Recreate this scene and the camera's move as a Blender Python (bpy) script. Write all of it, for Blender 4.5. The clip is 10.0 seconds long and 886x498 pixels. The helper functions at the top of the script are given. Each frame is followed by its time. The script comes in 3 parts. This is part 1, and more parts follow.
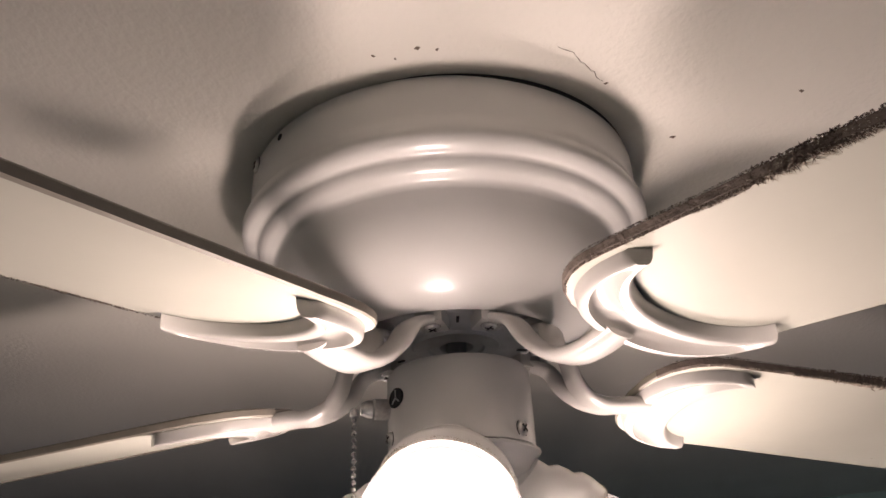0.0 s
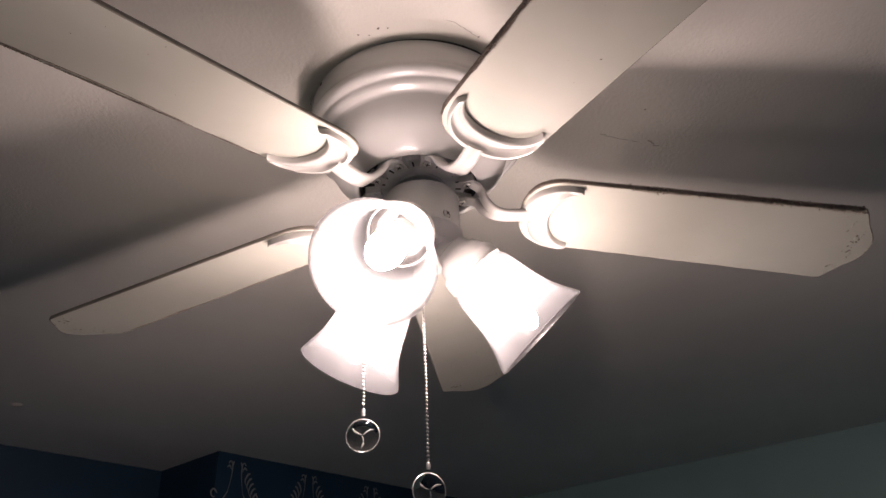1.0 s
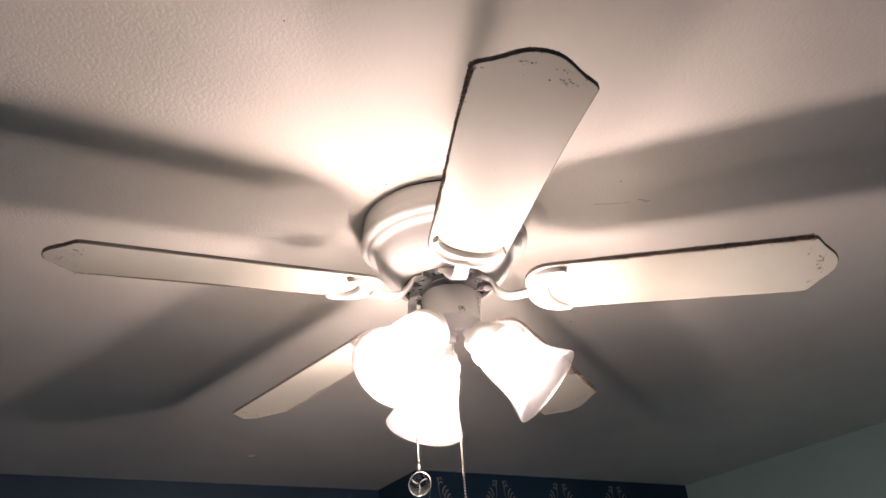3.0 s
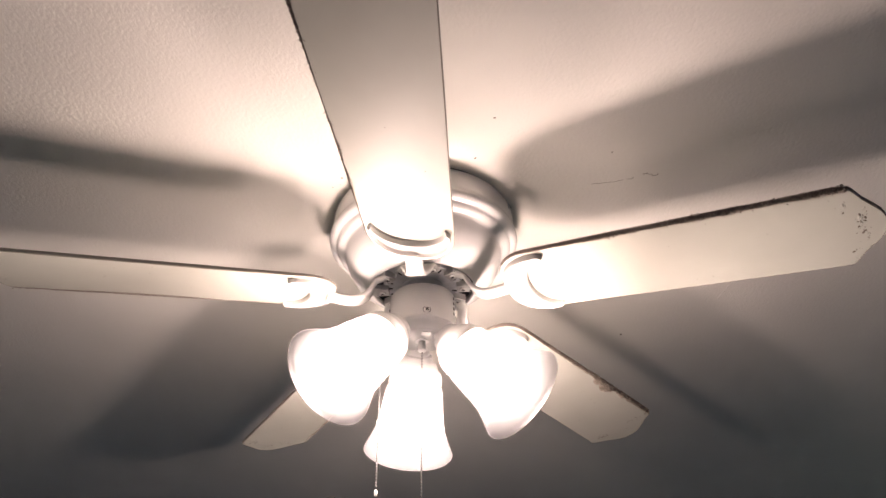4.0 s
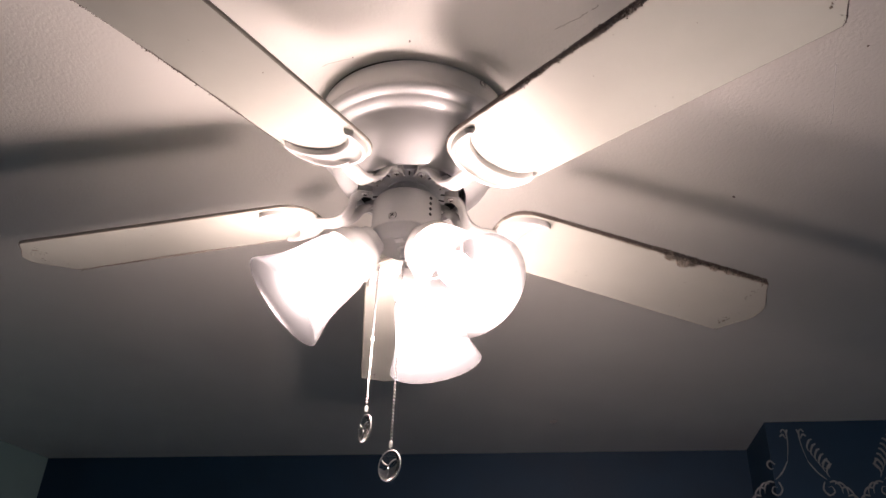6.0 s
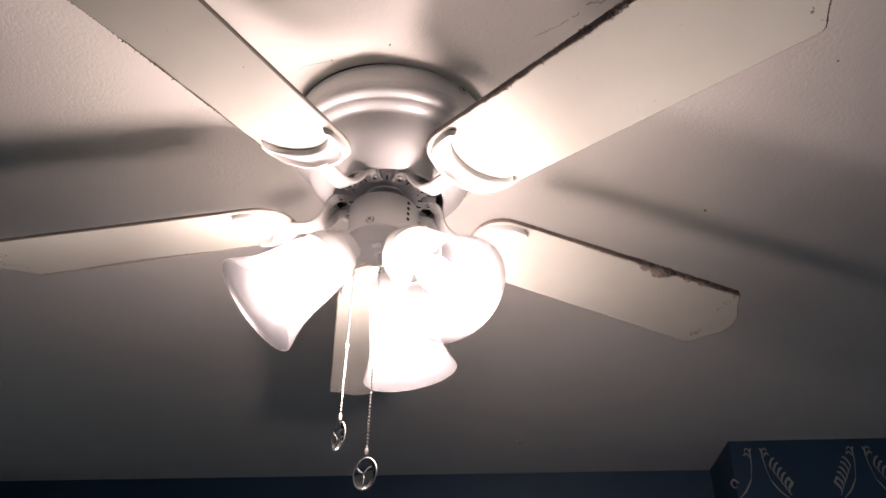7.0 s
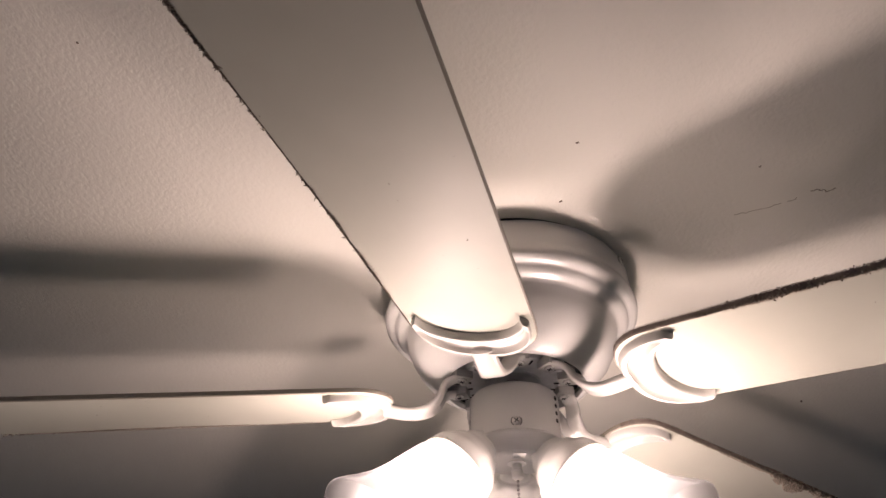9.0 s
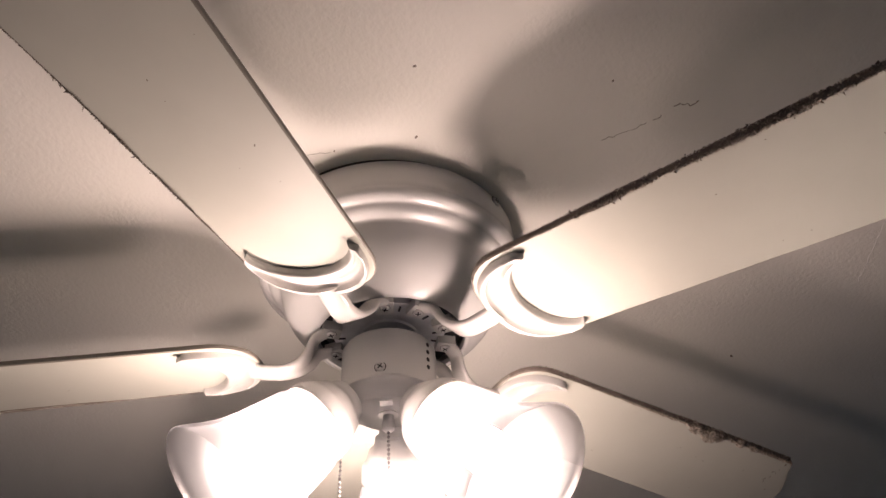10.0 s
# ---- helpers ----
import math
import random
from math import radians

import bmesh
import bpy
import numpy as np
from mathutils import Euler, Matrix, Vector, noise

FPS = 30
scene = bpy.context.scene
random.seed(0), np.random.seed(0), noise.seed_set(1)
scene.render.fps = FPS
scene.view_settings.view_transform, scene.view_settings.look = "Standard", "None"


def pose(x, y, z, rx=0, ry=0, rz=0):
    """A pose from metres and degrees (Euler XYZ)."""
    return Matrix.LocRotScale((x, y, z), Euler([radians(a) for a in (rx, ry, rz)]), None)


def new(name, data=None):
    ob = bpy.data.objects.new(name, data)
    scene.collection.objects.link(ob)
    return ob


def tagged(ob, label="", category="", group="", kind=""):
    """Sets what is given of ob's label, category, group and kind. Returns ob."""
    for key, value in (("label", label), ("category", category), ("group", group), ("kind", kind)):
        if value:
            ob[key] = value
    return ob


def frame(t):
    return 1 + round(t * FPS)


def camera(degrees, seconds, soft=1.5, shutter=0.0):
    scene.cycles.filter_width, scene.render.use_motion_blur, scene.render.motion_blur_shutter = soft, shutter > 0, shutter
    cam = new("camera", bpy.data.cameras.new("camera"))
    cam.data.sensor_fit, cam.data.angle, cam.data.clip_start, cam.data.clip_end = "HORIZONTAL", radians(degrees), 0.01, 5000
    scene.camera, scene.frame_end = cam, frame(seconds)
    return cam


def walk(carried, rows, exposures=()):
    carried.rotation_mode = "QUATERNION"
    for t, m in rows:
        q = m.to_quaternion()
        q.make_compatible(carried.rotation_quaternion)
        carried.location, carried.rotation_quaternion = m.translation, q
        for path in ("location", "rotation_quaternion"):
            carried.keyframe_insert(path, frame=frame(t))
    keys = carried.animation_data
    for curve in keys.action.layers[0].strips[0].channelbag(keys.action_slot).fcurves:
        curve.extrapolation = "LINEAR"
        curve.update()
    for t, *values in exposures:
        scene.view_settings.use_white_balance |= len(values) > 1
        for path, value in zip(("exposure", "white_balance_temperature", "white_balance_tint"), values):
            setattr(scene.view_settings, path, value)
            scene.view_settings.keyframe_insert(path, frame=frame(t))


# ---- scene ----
cam = camera(61.8, 10.0)
ROWS = [
    (0.0, 0.0008, -0.4313, 2.1768, 116.95, 2.62, 2.11),
    (0.2, 0.0123, -0.4304, 2.1216, 117.75, 2.53, 2.87),
    (0.3, 0.0259, -0.4436, 2.0893, 118.35, 2.37, 3.46),
    (0.5, 0.0544, -0.5086, 1.9881, 118.52, 1.69, 5.48),
    (0.7, 0.0853, -0.6044, 1.8930, 120.40, 1.06, 8.71),
    (1.0, 0.1430, -0.6844, 1.8426, 119.99, 2.38, 11.35),
    (1.2, 0.1902, -0.6972, 1.8349, 120.34, 3.71, 12.85),
    (1.5, 0.2397, -0.7499, 1.8179, 121.24, 3.35, 16.71),
    (2.0, 0.2963, -0.8724, 1.8207, 121.65, 3.34, 22.12),
    (2.5, 0.3373, -0.9469, 1.8184, 120.53, 3.47, 26.95),
    (3.0, 0.4762, -0.8782, 1.8187, 119.97, 4.19, 31.06),
    (3.2, 0.5535, -0.8117, 1.8095, 120.01, 4.17, 33.71),
    (4.3, 0.5976, -0.5141, 1.8143, 126.76, -0.51, 47.55),
    (4.5, 0.5867, -0.4457, 1.8216, 128.14, -0.66, 51.07),
    (4.8, 0.6388, -0.3495, 1.8161, 128.33, -0.16, 58.04),
    (5.0, 0.6919, -0.2697, 1.8222, 127.35, -1.07, 63.27),
    (5.2, 0.7256, -0.2306, 1.8203, 125.92, -1.22, 66.28),
    (5.5, 0.7515, -0.2145, 1.8312, 121.64, -2.38, 69.87),
    (6.0, 0.7562, -0.1983, 1.8137, 119.24, -2.01, 70.80),
    (6.2, 0.7569, -0.1810, 1.8121, 120.03, -1.17, 70.34),
    (7.3, 0.6934, -0.2354, 1.7957, 121.96, -1.67, 66.33),
    (7.5, 0.6575, -0.2609, 1.8275, 123.06, -2.00, 64.86),
    (8.0, 0.5718, -0.3455, 1.8855, 125.90, -1.96, 60.37),
    (8.2, 0.5394, -0.3698, 1.9113, 126.64, -1.40, 58.63),
    (8.5, 0.5336, -0.3789, 1.9609, 125.45, -0.81, 56.62),
    (8.8, 0.5199, -0.4145, 1.9863, 127.21, -0.08, 55.83),
    (9.0, 0.5058, -0.4272, 1.9933, 127.28, -0.02, 55.73),
    (9.5, 0.4883, -0.4105, 1.9746, 128.12, 0.73, 56.37),
    (10.0, 0.5143, -0.2763, 1.9458, 129.86, 2.75, 58.59),
]
EXPOSURES = [
    (0.0, 0.39, 6400, 10),
    (0.5, 0.22, 6250, 14),
    (1.0, 0.44, 6300, 14),
    (1.5, 0.76, 6450, 14),
    (2.0, 1.1, 6600, 14),
    (2.5, 1.43, 6600, 14),
    (3.0, 1.63, 6600, 14),
    (4.5, 1.31, 6600, 14),
    (5.0, 0.97, 6600, 14),
    (5.5, 1.03, 6450, 14),
    (6.0, 1.16, 6250, 15),
    (7.5, 1.18, 6250, 15),
    (8.2, 0.83, 6600, 14),
    (9.0, 0.74, 6600, 14),
    (10.0, 0.63, 6600, 14),
]
walk(cam, [(t, pose(x, y, z, rx, ry, rz)) for t, x, y, z, rx, ry, rz in ROWS], EXPOSURES)

# ---- world and light ----
world = bpy.data.worlds.new("world")
scene.world = world
world.use_nodes = True
world.node_tree.nodes["Background"].inputs["Color"].default_value = (0.5, 0.6, 0.8, 1)
world.node_tree.nodes["Background"].inputs["Strength"].default_value = 0.02
BULB_GLOW = 560.0
BULB_TINT = (1.0, 0.81, 0.725)

CEIL = 2.44


# ---- materials ----
def material(name, color, rough=0.5, metal=0.0, vary=0.08, scale=30.0, bump=0.0, bump_scale=200.0, spec=0.5, stain=None, stain_scale=8.0, stain_amount=0.3, coat=0.0):
    m = bpy.data.materials.new(name)
    m.use_nodes = True
    nt = m.node_tree
    b = nt.nodes["Principled BSDF"]
    tc = nt.nodes.new("ShaderNodeTexCoord")
    n1 = nt.nodes.new("ShaderNodeTexNoise")
    n1.inputs["Scale"].default_value, n1.inputs["Detail"].default_value = scale, 6
    nt.links.new(tc.outputs["Object"], n1.inputs["Vector"])
    ramp = nt.nodes.new("ShaderNodeMapRange")
    ramp.inputs["From Min"].default_value, ramp.inputs["From Max"].default_value = 0.3, 0.7
    ramp.inputs["To Min"].default_value, ramp.inputs["To Max"].default_value = 1 - vary, 1 + vary
    nt.links.new(n1.outputs["Fac"], ramp.inputs["Value"])
    mul = nt.nodes.new("ShaderNodeVectorMath")
    mul.operation = "SCALE"
    mul.inputs[0].default_value = color
    nt.links.new(ramp.outputs["Result"], mul.inputs["Scale"])
    out = mul.outputs["Vector"]
    if stain:
        n2 = nt.nodes.new("ShaderNodeTexNoise")
        n2.inputs["Scale"].default_value, n2.inputs["Detail"].default_value, n2.inputs["Roughness"].default_value = stain_scale, 8, 0.65
        nt.links.new(tc.outputs["Object"], n2.inputs["Vector"])
        r2 = nt.nodes.new("ShaderNodeMapRange")
        r2.inputs["From Min"].default_value, r2.inputs["From Max"].default_value = 0.55, 0.8
        r2.inputs["To Max"].default_value = stain_amount
        nt.links.new(n2.outputs["Fac"], r2.inputs["Value"])
        mix = nt.nodes.new("ShaderNodeMix")
        mix.data_type = "RGBA"
        mix.inputs["B"].default_value = (*stain, 1)
        for s in mix.inputs:
            if s.type == "RGBA" and s.name == "B":
                s.default_value = (*stain, 1)
        a = [s for s in mix.inputs if s.type == "RGBA" and s.name == "A"][0]
        nt.links.new(out, a)
        nt.links.new(r2.outputs["Result"], mix.inputs["Factor"])
        out = [s for s in mix.outputs if s.type == "RGBA"][0]
    nt.links.new(out, b.inputs["Base Color"])
    rr = nt.nodes.new("ShaderNodeMapRange")
    rr.inputs["To Min"].default_value, rr.inputs["To Max"].default_value = max(0.02, rough - 0.08), min(1, rough + 0.08)
    nt.links.new(n1.outputs["Fac"], rr.inputs["Value"])
    nt.links.new(rr.outputs["Result"], b.inputs["Roughness"])
    b.inputs["Metallic"].default_value = metal
    b.inputs["Specular IOR Level"].default_value = spec
    b.inputs["Coat Weight"].default_value, b.inputs["Coat Roughness"].default_value = coat, 0.12
    if bump:
        n3 = nt.nodes.new("ShaderNodeTexNoise")
        n3.inputs["Scale"].default_value, n3.inputs["Detail"].default_value = bump_scale, 4
        nt.links.new(tc.outputs["Object"], n3.inputs["Vector"])
        bp = nt.nodes.new("ShaderNodeBump")
        bp.inputs["Strength"].default_value, bp.inputs["Distance"].default_value = bump, 0.002
        nt.links.new(n3.outputs["Fac"], bp.inputs["Height"])
        nt.links.new(bp.outputs["Normal"], b.inputs["Normal"])
    return m


CEILING_PAINT = material("ceiling_paint", (0.87, 0.85, 0.79), 0.58, spec=0.5, vary=0.03, scale=5, bump=0.33, bump_scale=260, stain=(0.78, 0.745, 0.68), stain_scale=2.5, stain_amount=0.25)
NAVY = material("navy_wall_paint", (0.005, 0.033, 0.072), 0.6, vary=0.15, scale=4, bump=0.2, bump_scale=150)
TEAL = material("pale_teal_wall_paint", (0.33, 0.50, 0.49), 0.6, vary=0.05, scale=4, bump=0.2, bump_scale=150)
# Closing wall out of view, blue only to tint the fill light it returns.
BOUNCE_WALL = material("blue_bounce_wall", (0.045, 0.075, 0.27), 0.6, vary=0.05, scale=4, bump=0.2, bump_scale=150)
SILVER_PAINT = material("silver_stencil_paint", (0.23, 0.235, 0.245), 0.45, vary=0.2, scale=60)
# Floor out of view; its blue is picked to cool the light bounced upwards.
BOUNCE_FLOOR = material("blue_bounce_floor", (0.02, 0.032, 0.095), 0.9, vary=0.2, scale=60, bump=0.5, bump_scale=400)
ENAMEL = material("white_enamel", (0.74, 0.735, 0.72), 0.34, vary=0.012, scale=40, bump=0.02, bump_scale=300, coat=0.5, stain=(0.60, 0.57, 0.52), stain_scale=22, stain_amount=0.03)
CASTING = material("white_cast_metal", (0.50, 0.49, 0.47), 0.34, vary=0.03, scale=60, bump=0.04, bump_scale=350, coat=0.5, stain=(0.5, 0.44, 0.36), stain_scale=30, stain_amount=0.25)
LAMINATE = material("ivory_laminate", (0.48, 0.48, 0.425), 0.5, spec=0.25, vary=0.025, scale=25, bump=0.06, bump_scale=90, stain=(0.55, 0.51, 0.43), stain_scale=18, stain_amount=0.22)
CLUMPS = {3: [(0.345, 420, 0.009), (0.380, 420, 0.016), (0.43, 260, 0.02), (0.475, 140, 0.02)], 2: [(0.30, 120, 0.03), (0.40, 260, 0.04), (0.50, 120, 0.008)], 1: [(0.36, 120, 0.04), (0.45, 200, 0.03), (0.505, 120, 0.006)], 0: [(0.49, 60, 0.01)]}
LUMPS = {3: [(0.350, 0.0030, 0.0030, 500), (0.372, 0.0050, 0.0042, 900), (0.384, 0.0030, 0.0030, 400), (0.418, 0.0012, 0.0022, 260), (0.440, 0.0008, 0.0018, 200)]}
# Brown worn edge, its colour deepened because it faces away from the lamps.
BLADE_EDGE = material("brown_shaded_edge", (0.17, 0.14, 0.12), 0.9, vary=0.3, scale=120, bump=0.6, bump_scale=500)
# Clean ivory edge as a darker laminate, the shade on it put into the colour.
SHADED_IVORY_EDGE = material("shaded_ivory_edge", (0.25, 0.23, 0.195), 0.5, vary=0.08, scale=90, stain=(0.24, 0.20, 0.17), stain_scale=45, stain_amount=0.5)
DUST = material("grey_brown_dust", (0.125, 0.098, 0.082), 1.0, vary=0.35, scale=200)
SHAFT = material("dark_oiled_steel", (0.24, 0.24, 0.245), 0.45, vary=0.2, scale=80)
PALE_DUST = material("beige_lint", (0.40, 0.36, 0.30), 1.0, vary=0.25, scale=200)
MOTOR = material("grey_motor_plate", (0.55, 0.55, 0.56), 0.35, metal=0.15, vary=0.12, scale=60)
# Black put in for the shade of gaps, holes and recesses; also the badge's colour.
DARK = material("black_shade_and_badge", (0.02, 0.02, 0.022), 0.6, vary=0.2, scale=50)
STEEL = material("polished_steel", (0.86, 0.85, 0.84), 0.38, metal=1.0, vary=0.1, scale=90)
SCREW_STEEL = material("dull_zinc_screw", (0.66, 0.65, 0.63), 0.32, metal=1.0, vary=0.15, scale=400)
BRASS = material("nickel_chain", (0.40, 0.395, 0.39), 0.30, metal=1.0, vary=0.1, scale=200)
CHIP = material("dark_paint_chip", (0.17, 0.14, 0.11), 0.9, vary=0.3, scale=300)
CRACK = material("hairline_crack", (0.30, 0.26, 0.22), 0.9, vary=0.3, scale=300)
RIDGE = material("raised_filler", (0.90, 0.885, 0.85), 0.6, vary=0.05, scale=100)
PLASTER_CHIP = material("lifted_paint_flake", (0.55, 0.51, 0.47), 0.8, vary=0.1, scale=300)


def frosted():
    m = bpy.data.materials.new("frosted_glass")
    m.use_nodes = True
    nt = m.node_tree
    nt.nodes.remove(nt.nodes["Principled BSDF"])
    out = nt.nodes["Material Output"]
    place = nt.nodes.new("ShaderNodeTexCoord")
    axis = nt.nodes.new("ShaderNodeSeparateXYZ")
    nt.links.new(place.outputs["Object"], axis.inputs[0])

    def along(z0, z1, v0, v1):
        r = nt.nodes.new("ShaderNodeMapRange")
        r.interpolation_type = "SMOOTHSTEP"
        r.inputs["From Min"].default_value, r.inputs["From Max"].default_value = z0, z1
        r.inputs["To Min"].default_value, r.inputs["To Max"].default_value = v0, v1
        nt.links.new(axis.outputs["Z"], r.inputs["Value"])
        return r.outputs["Result"]

    def milky(kind, tint, z0, z1, v0, v1):
        n = nt.nodes.new(kind)
        k = nt.nodes.new("ShaderNodeVectorMath")
        k.operation = "SCALE"
        k.inputs[0].default_value = tint
        nt.links.new(along(z0, z1, v0, v1), k.inputs["Scale"])
        nt.links.new(k.outputs["Vector"], n.inputs["Color"])
        return n

    # glow graded into the glass colour: stronger at the neck, weaker at the rim
    tl = milky("ShaderNodeBsdfTranslucent", (1.0, 1.01, 1.05), 0.035, 0.085, 0.11, 0.054)
    df = milky("ShaderNodeBsdfDiffuse", (1.0, 1.0, 1.06), 0.012, 0.080, 0.0075, 0.0045)
    tr = nt.nodes.new("ShaderNodeBsdfTransparent")
    tr.inputs["Color"].default_value = (0.95, 0.93, 0.92, 1)
    gl = nt.nodes.new("ShaderNodeBsdfGlossy")
    gl.inputs["Roughness"].default_value = 0.35
    noise_tex = nt.nodes.new("ShaderNodeTexNoise")
    noise_tex.inputs["Scale"].default_value = 35
    rng = nt.nodes.new("ShaderNodeMapRange")
    rng.inputs["To Min"].default_value, rng.inputs["To Max"].default_value = 0.42, 0.58
    nt.links.new(noise_tex.outputs["Fac"], rng.inputs["Value"])
    a, b, c = (nt.nodes.new("ShaderNodeMixShader") for _ in range(3))
    nt.links.new(rng.outputs["Result"], a.inputs["Fac"])
    nt.links.new(df.outputs[0], a.inputs[1])
    nt.links.new(tl.outputs[0], a.inputs[2])
    # made-up gradient: less clear towards the neck, to dim light on the blade roots
    nt.links.new(along(0.012, 0.080, 0.39, 0.44), b.inputs["Fac"])
    nt.links.new(a.outputs[0], b.inputs[1])
    nt.links.new(tr.outputs[0], b.inputs[2])
    c.inputs["Fac"].default_value = 0.04
    nt.links.new(b.outputs[0], c.inputs[1])
    nt.links.new(gl.outputs[0], c.inputs[2])
    nt.links.new(c.outputs[0], out.inputs["Surface"])
    return m


def glow(name, color, strength):
    m = bpy.data.materials.new(name)
    m.use_nodes = True
    nt = m.node_tree
    nt.nodes.remove(nt.nodes["Principled BSDF"])
    e = nt.nodes.new("ShaderNodeEmission")
    e.inputs["Color"].default_value, e.inputs["Strength"].default_value = (*color, 1), strength
    nt.links.new(e.outputs[0], nt.nodes["Material Output"].inputs["Surface"])
    return m


def clear():
    m = bpy.data.materials.new("clear_acrylic")
    m.use_nodes = True
    b = m.node_tree.nodes["Principled BSDF"]
    b.inputs["Transmission Weight"].default_value, b.inputs["Roughness"].default_value, b.inputs["IOR"].default_value = 1.0, 0.05, 1.45
    return m


FROSTED = frosted()
BULB = glow("lit_bulb", BULB_TINT, BULB_GLOW)
ACRYLIC = clear()


# ---- mesh helpers ----
def finish(bm, name, mat, smooth=True, sharp=40):
    bmesh.ops.recalc_face_normals(bm, faces=bm.faces)
    me = bpy.data.meshes.new(name)
    for f in bm.faces:
        f.smooth = smooth
    bm.to_mesh(me)
    bm.free()
    for m in mat if isinstance(mat, (list, tuple)) else (mat,):
        me.materials.append(m)
    if smooth:
        me.set_sharp_from_angle(angle=radians(sharp))
    return me


def part(name, bm, mat, parent=None, label="", smooth=True, sharp=40):
    ob = new(name, bm if isinstance(bm, bpy.types.Mesh) else finish(bm, name, mat, smooth, sharp))
    if parent:
        ob.parent = parent
    return tagged(ob, label) if label else ob


def box(bm, x0, x1, y0, y1, z0, z1, m=Matrix()):
    vs = [bm.verts.new(m @ Vector((x, y, z))) for x in (x0, x1) for y in (y0, y1) for z in (z0, z1)]
    for f in ((0, 1, 3, 2), (4, 6, 7, 5), (0, 4, 5, 1), (2, 3, 7, 6), (0, 2, 6, 4), (1, 5, 7, 3)):
        bm.faces.new([vs[i] for i in f])


def lathe(bm, profile, n=96, m=Matrix(), close=False):
    rings = []
    for r, z in profile:
        if r < 1e-6:
            rings.append([bm.verts.new(m @ Vector((0, 0, z)))])
        else:
            rings.append([bm.verts.new(m @ Vector((r * math.cos(2 * math.pi * k / n), r * math.sin(2 * math.pi * k / n), z))) for k in range(n)])
    pairs = list(zip(rings, rings[1:]))
    if close:
        pairs.append((rings[-1], rings[0]))
    for a, b in pairs:
        for k in range(n):
            k2 = (k + 1) % n
            q = [a[k % len(a)], a[k2 % len(a)], b[k2 % len(b)], b[k % len(b)]]
            q = list(dict.fromkeys(q))
            if len(q) > 2:
                bm.faces.new(q)


def spline(pts, n):
    """Points on a smooth curve through pts."""
    out = []
    pts = [Vector(p) for p in pts]
    for i in range(len(pts) - 1):
        p0, p1, p2, p3 = pts[max(i - 1, 0)], pts[i], pts[i + 1], pts[min(i + 2, len(pts) - 1)]
        for k in range(n):
            t = k / n
            out.append(0.5 * (2 * p1 + (p2 - p0) * t + (2 * p0 - 5 * p1 + 4 * p2 - p3) * t * t + (3 * p1 - p0 - 3 * p2 + p3) * t ** 3))
    out.append(pts[-1])
    return out


def tube(bm, path, widths, heights, side, n=14):
    """A bar with an oval section along path; side is its wide direction."""
    rings = []
    for i, p in enumerate(path):
        d = (path[min(i + 1, len(path) - 1)] - path[max(i - 1, 0)]).normalized()
        s = (side - side.dot(d) * d).normalized()
        u = d.cross(s)
        w, h = widths[i], heights[i]
        ring = []
        for k in range(n):
            a = 2 * math.pi * k / n
            c, q = math.cos(a), math.sin(a)
            ring.append(bm.verts.new(p + s * (w * math.copysign(abs(c) ** 0.8, c)) + u * (h * math.copysign(abs(q) ** 0.8, q))))
        rings.append(ring)
    for a, b in zip(rings, rings[1:]):
        for k in range(n):
            bm.faces.new((a[k], a[(k + 1) % n], b[(k + 1) % n], b[k]))
    bm.faces.new(rings[0])
    bm.faces.new(rings[-1])


def screw_mesh(name, r=0.0042, h=0.0022):
    """A pan head with a cross recess, head along +z; the shade of its seat and recess is black."""
    bm = bmesh.new()
    # flat black ring painting the shade round the head
    lathe(bm, [(r * 1.22, 0), (r * 1.22, h * 0.08), (r * 1.05, h * 0.10)], 20)
    for f in bm.faces:
        f.material_index = 1
    lathe(bm, [(r, 0), (r, h * 0.45), (r * 0.85, h * 0.8), (r * 0.5, h), (0, h * 1.02)], 20)
    me_mats = [SCREW_STEEL, DARK]
    for a in (0, 90):
        box(bm, -r * 0.62, r * 0.62, -r * 0.13, r * 0.13, h * 0.9, h * 1.12, pose(0, 0, 0, 0, 0, a))
    bm.faces.ensure_lookup_table()
    for f in bm.faces:
        if len(f.verts) == 4 and min(v.co.z for v in f.verts) >= h * 0.89:
            f.material_index = 1
    return finish(bm, name, me_mats)


def aim(p, d, roll=0):
    """A pose at p whose z axis points along d."""
    return Matrix.Translation(p) @ Vector(d).to_track_quat("Z", "Y").to_matrix().to_4x4() @ pose(0, 0, 0, 0, 0, roll)


# ---- the room ----
ROOM = pose(0, 0, 0, 0, 0, 60)      # x along the navy wall, y towards it
S0, S1, N0, N1 = -1.82, 1.97, -1.95, 1.75
BOX_S, BOX_N = 0.69, 1.44


def slab(name, x0, x1, y0, y1, z0, z1, mat, label, category):
    bm = bmesh.new()
    box(bm, x0, x1, y0, y1, z0, z1)
    ob = part(name, bm, mat, None, "", False)
    ob.matrix_world = ROOM
    return tagged(ob, label, category, kind="structure")


slab("floor", S0 - 0.1, S1 + 0.1, N0 - 0.1, N1 + 0.1, -0.1, 0, BOUNCE_FLOOR, "unseen floor, coloured dark blue to cool the light it bounces", "floor")
slab("ceiling", S0 - 0.1, S1 + 0.1, N0 - 0.1, N1 + 0.1, CEIL, CEIL + 0.1, CEILING_PAINT, "off-white painted ceiling with fine roller texture", "ceiling")
slab("wall_north", S0 - 0.1, S1 + 0.1, N1, N1 + 0.1, 0, CEIL, NAVY, "dark navy blue painted accent wall", "wall")
slab("wall_south", S0 - 0.1, S1 + 0.1, N0 - 0.1, N0, 0, CEIL, BOUNCE_WALL, "unseen closing wall, coloured blue to tint the bounced light", "wall")
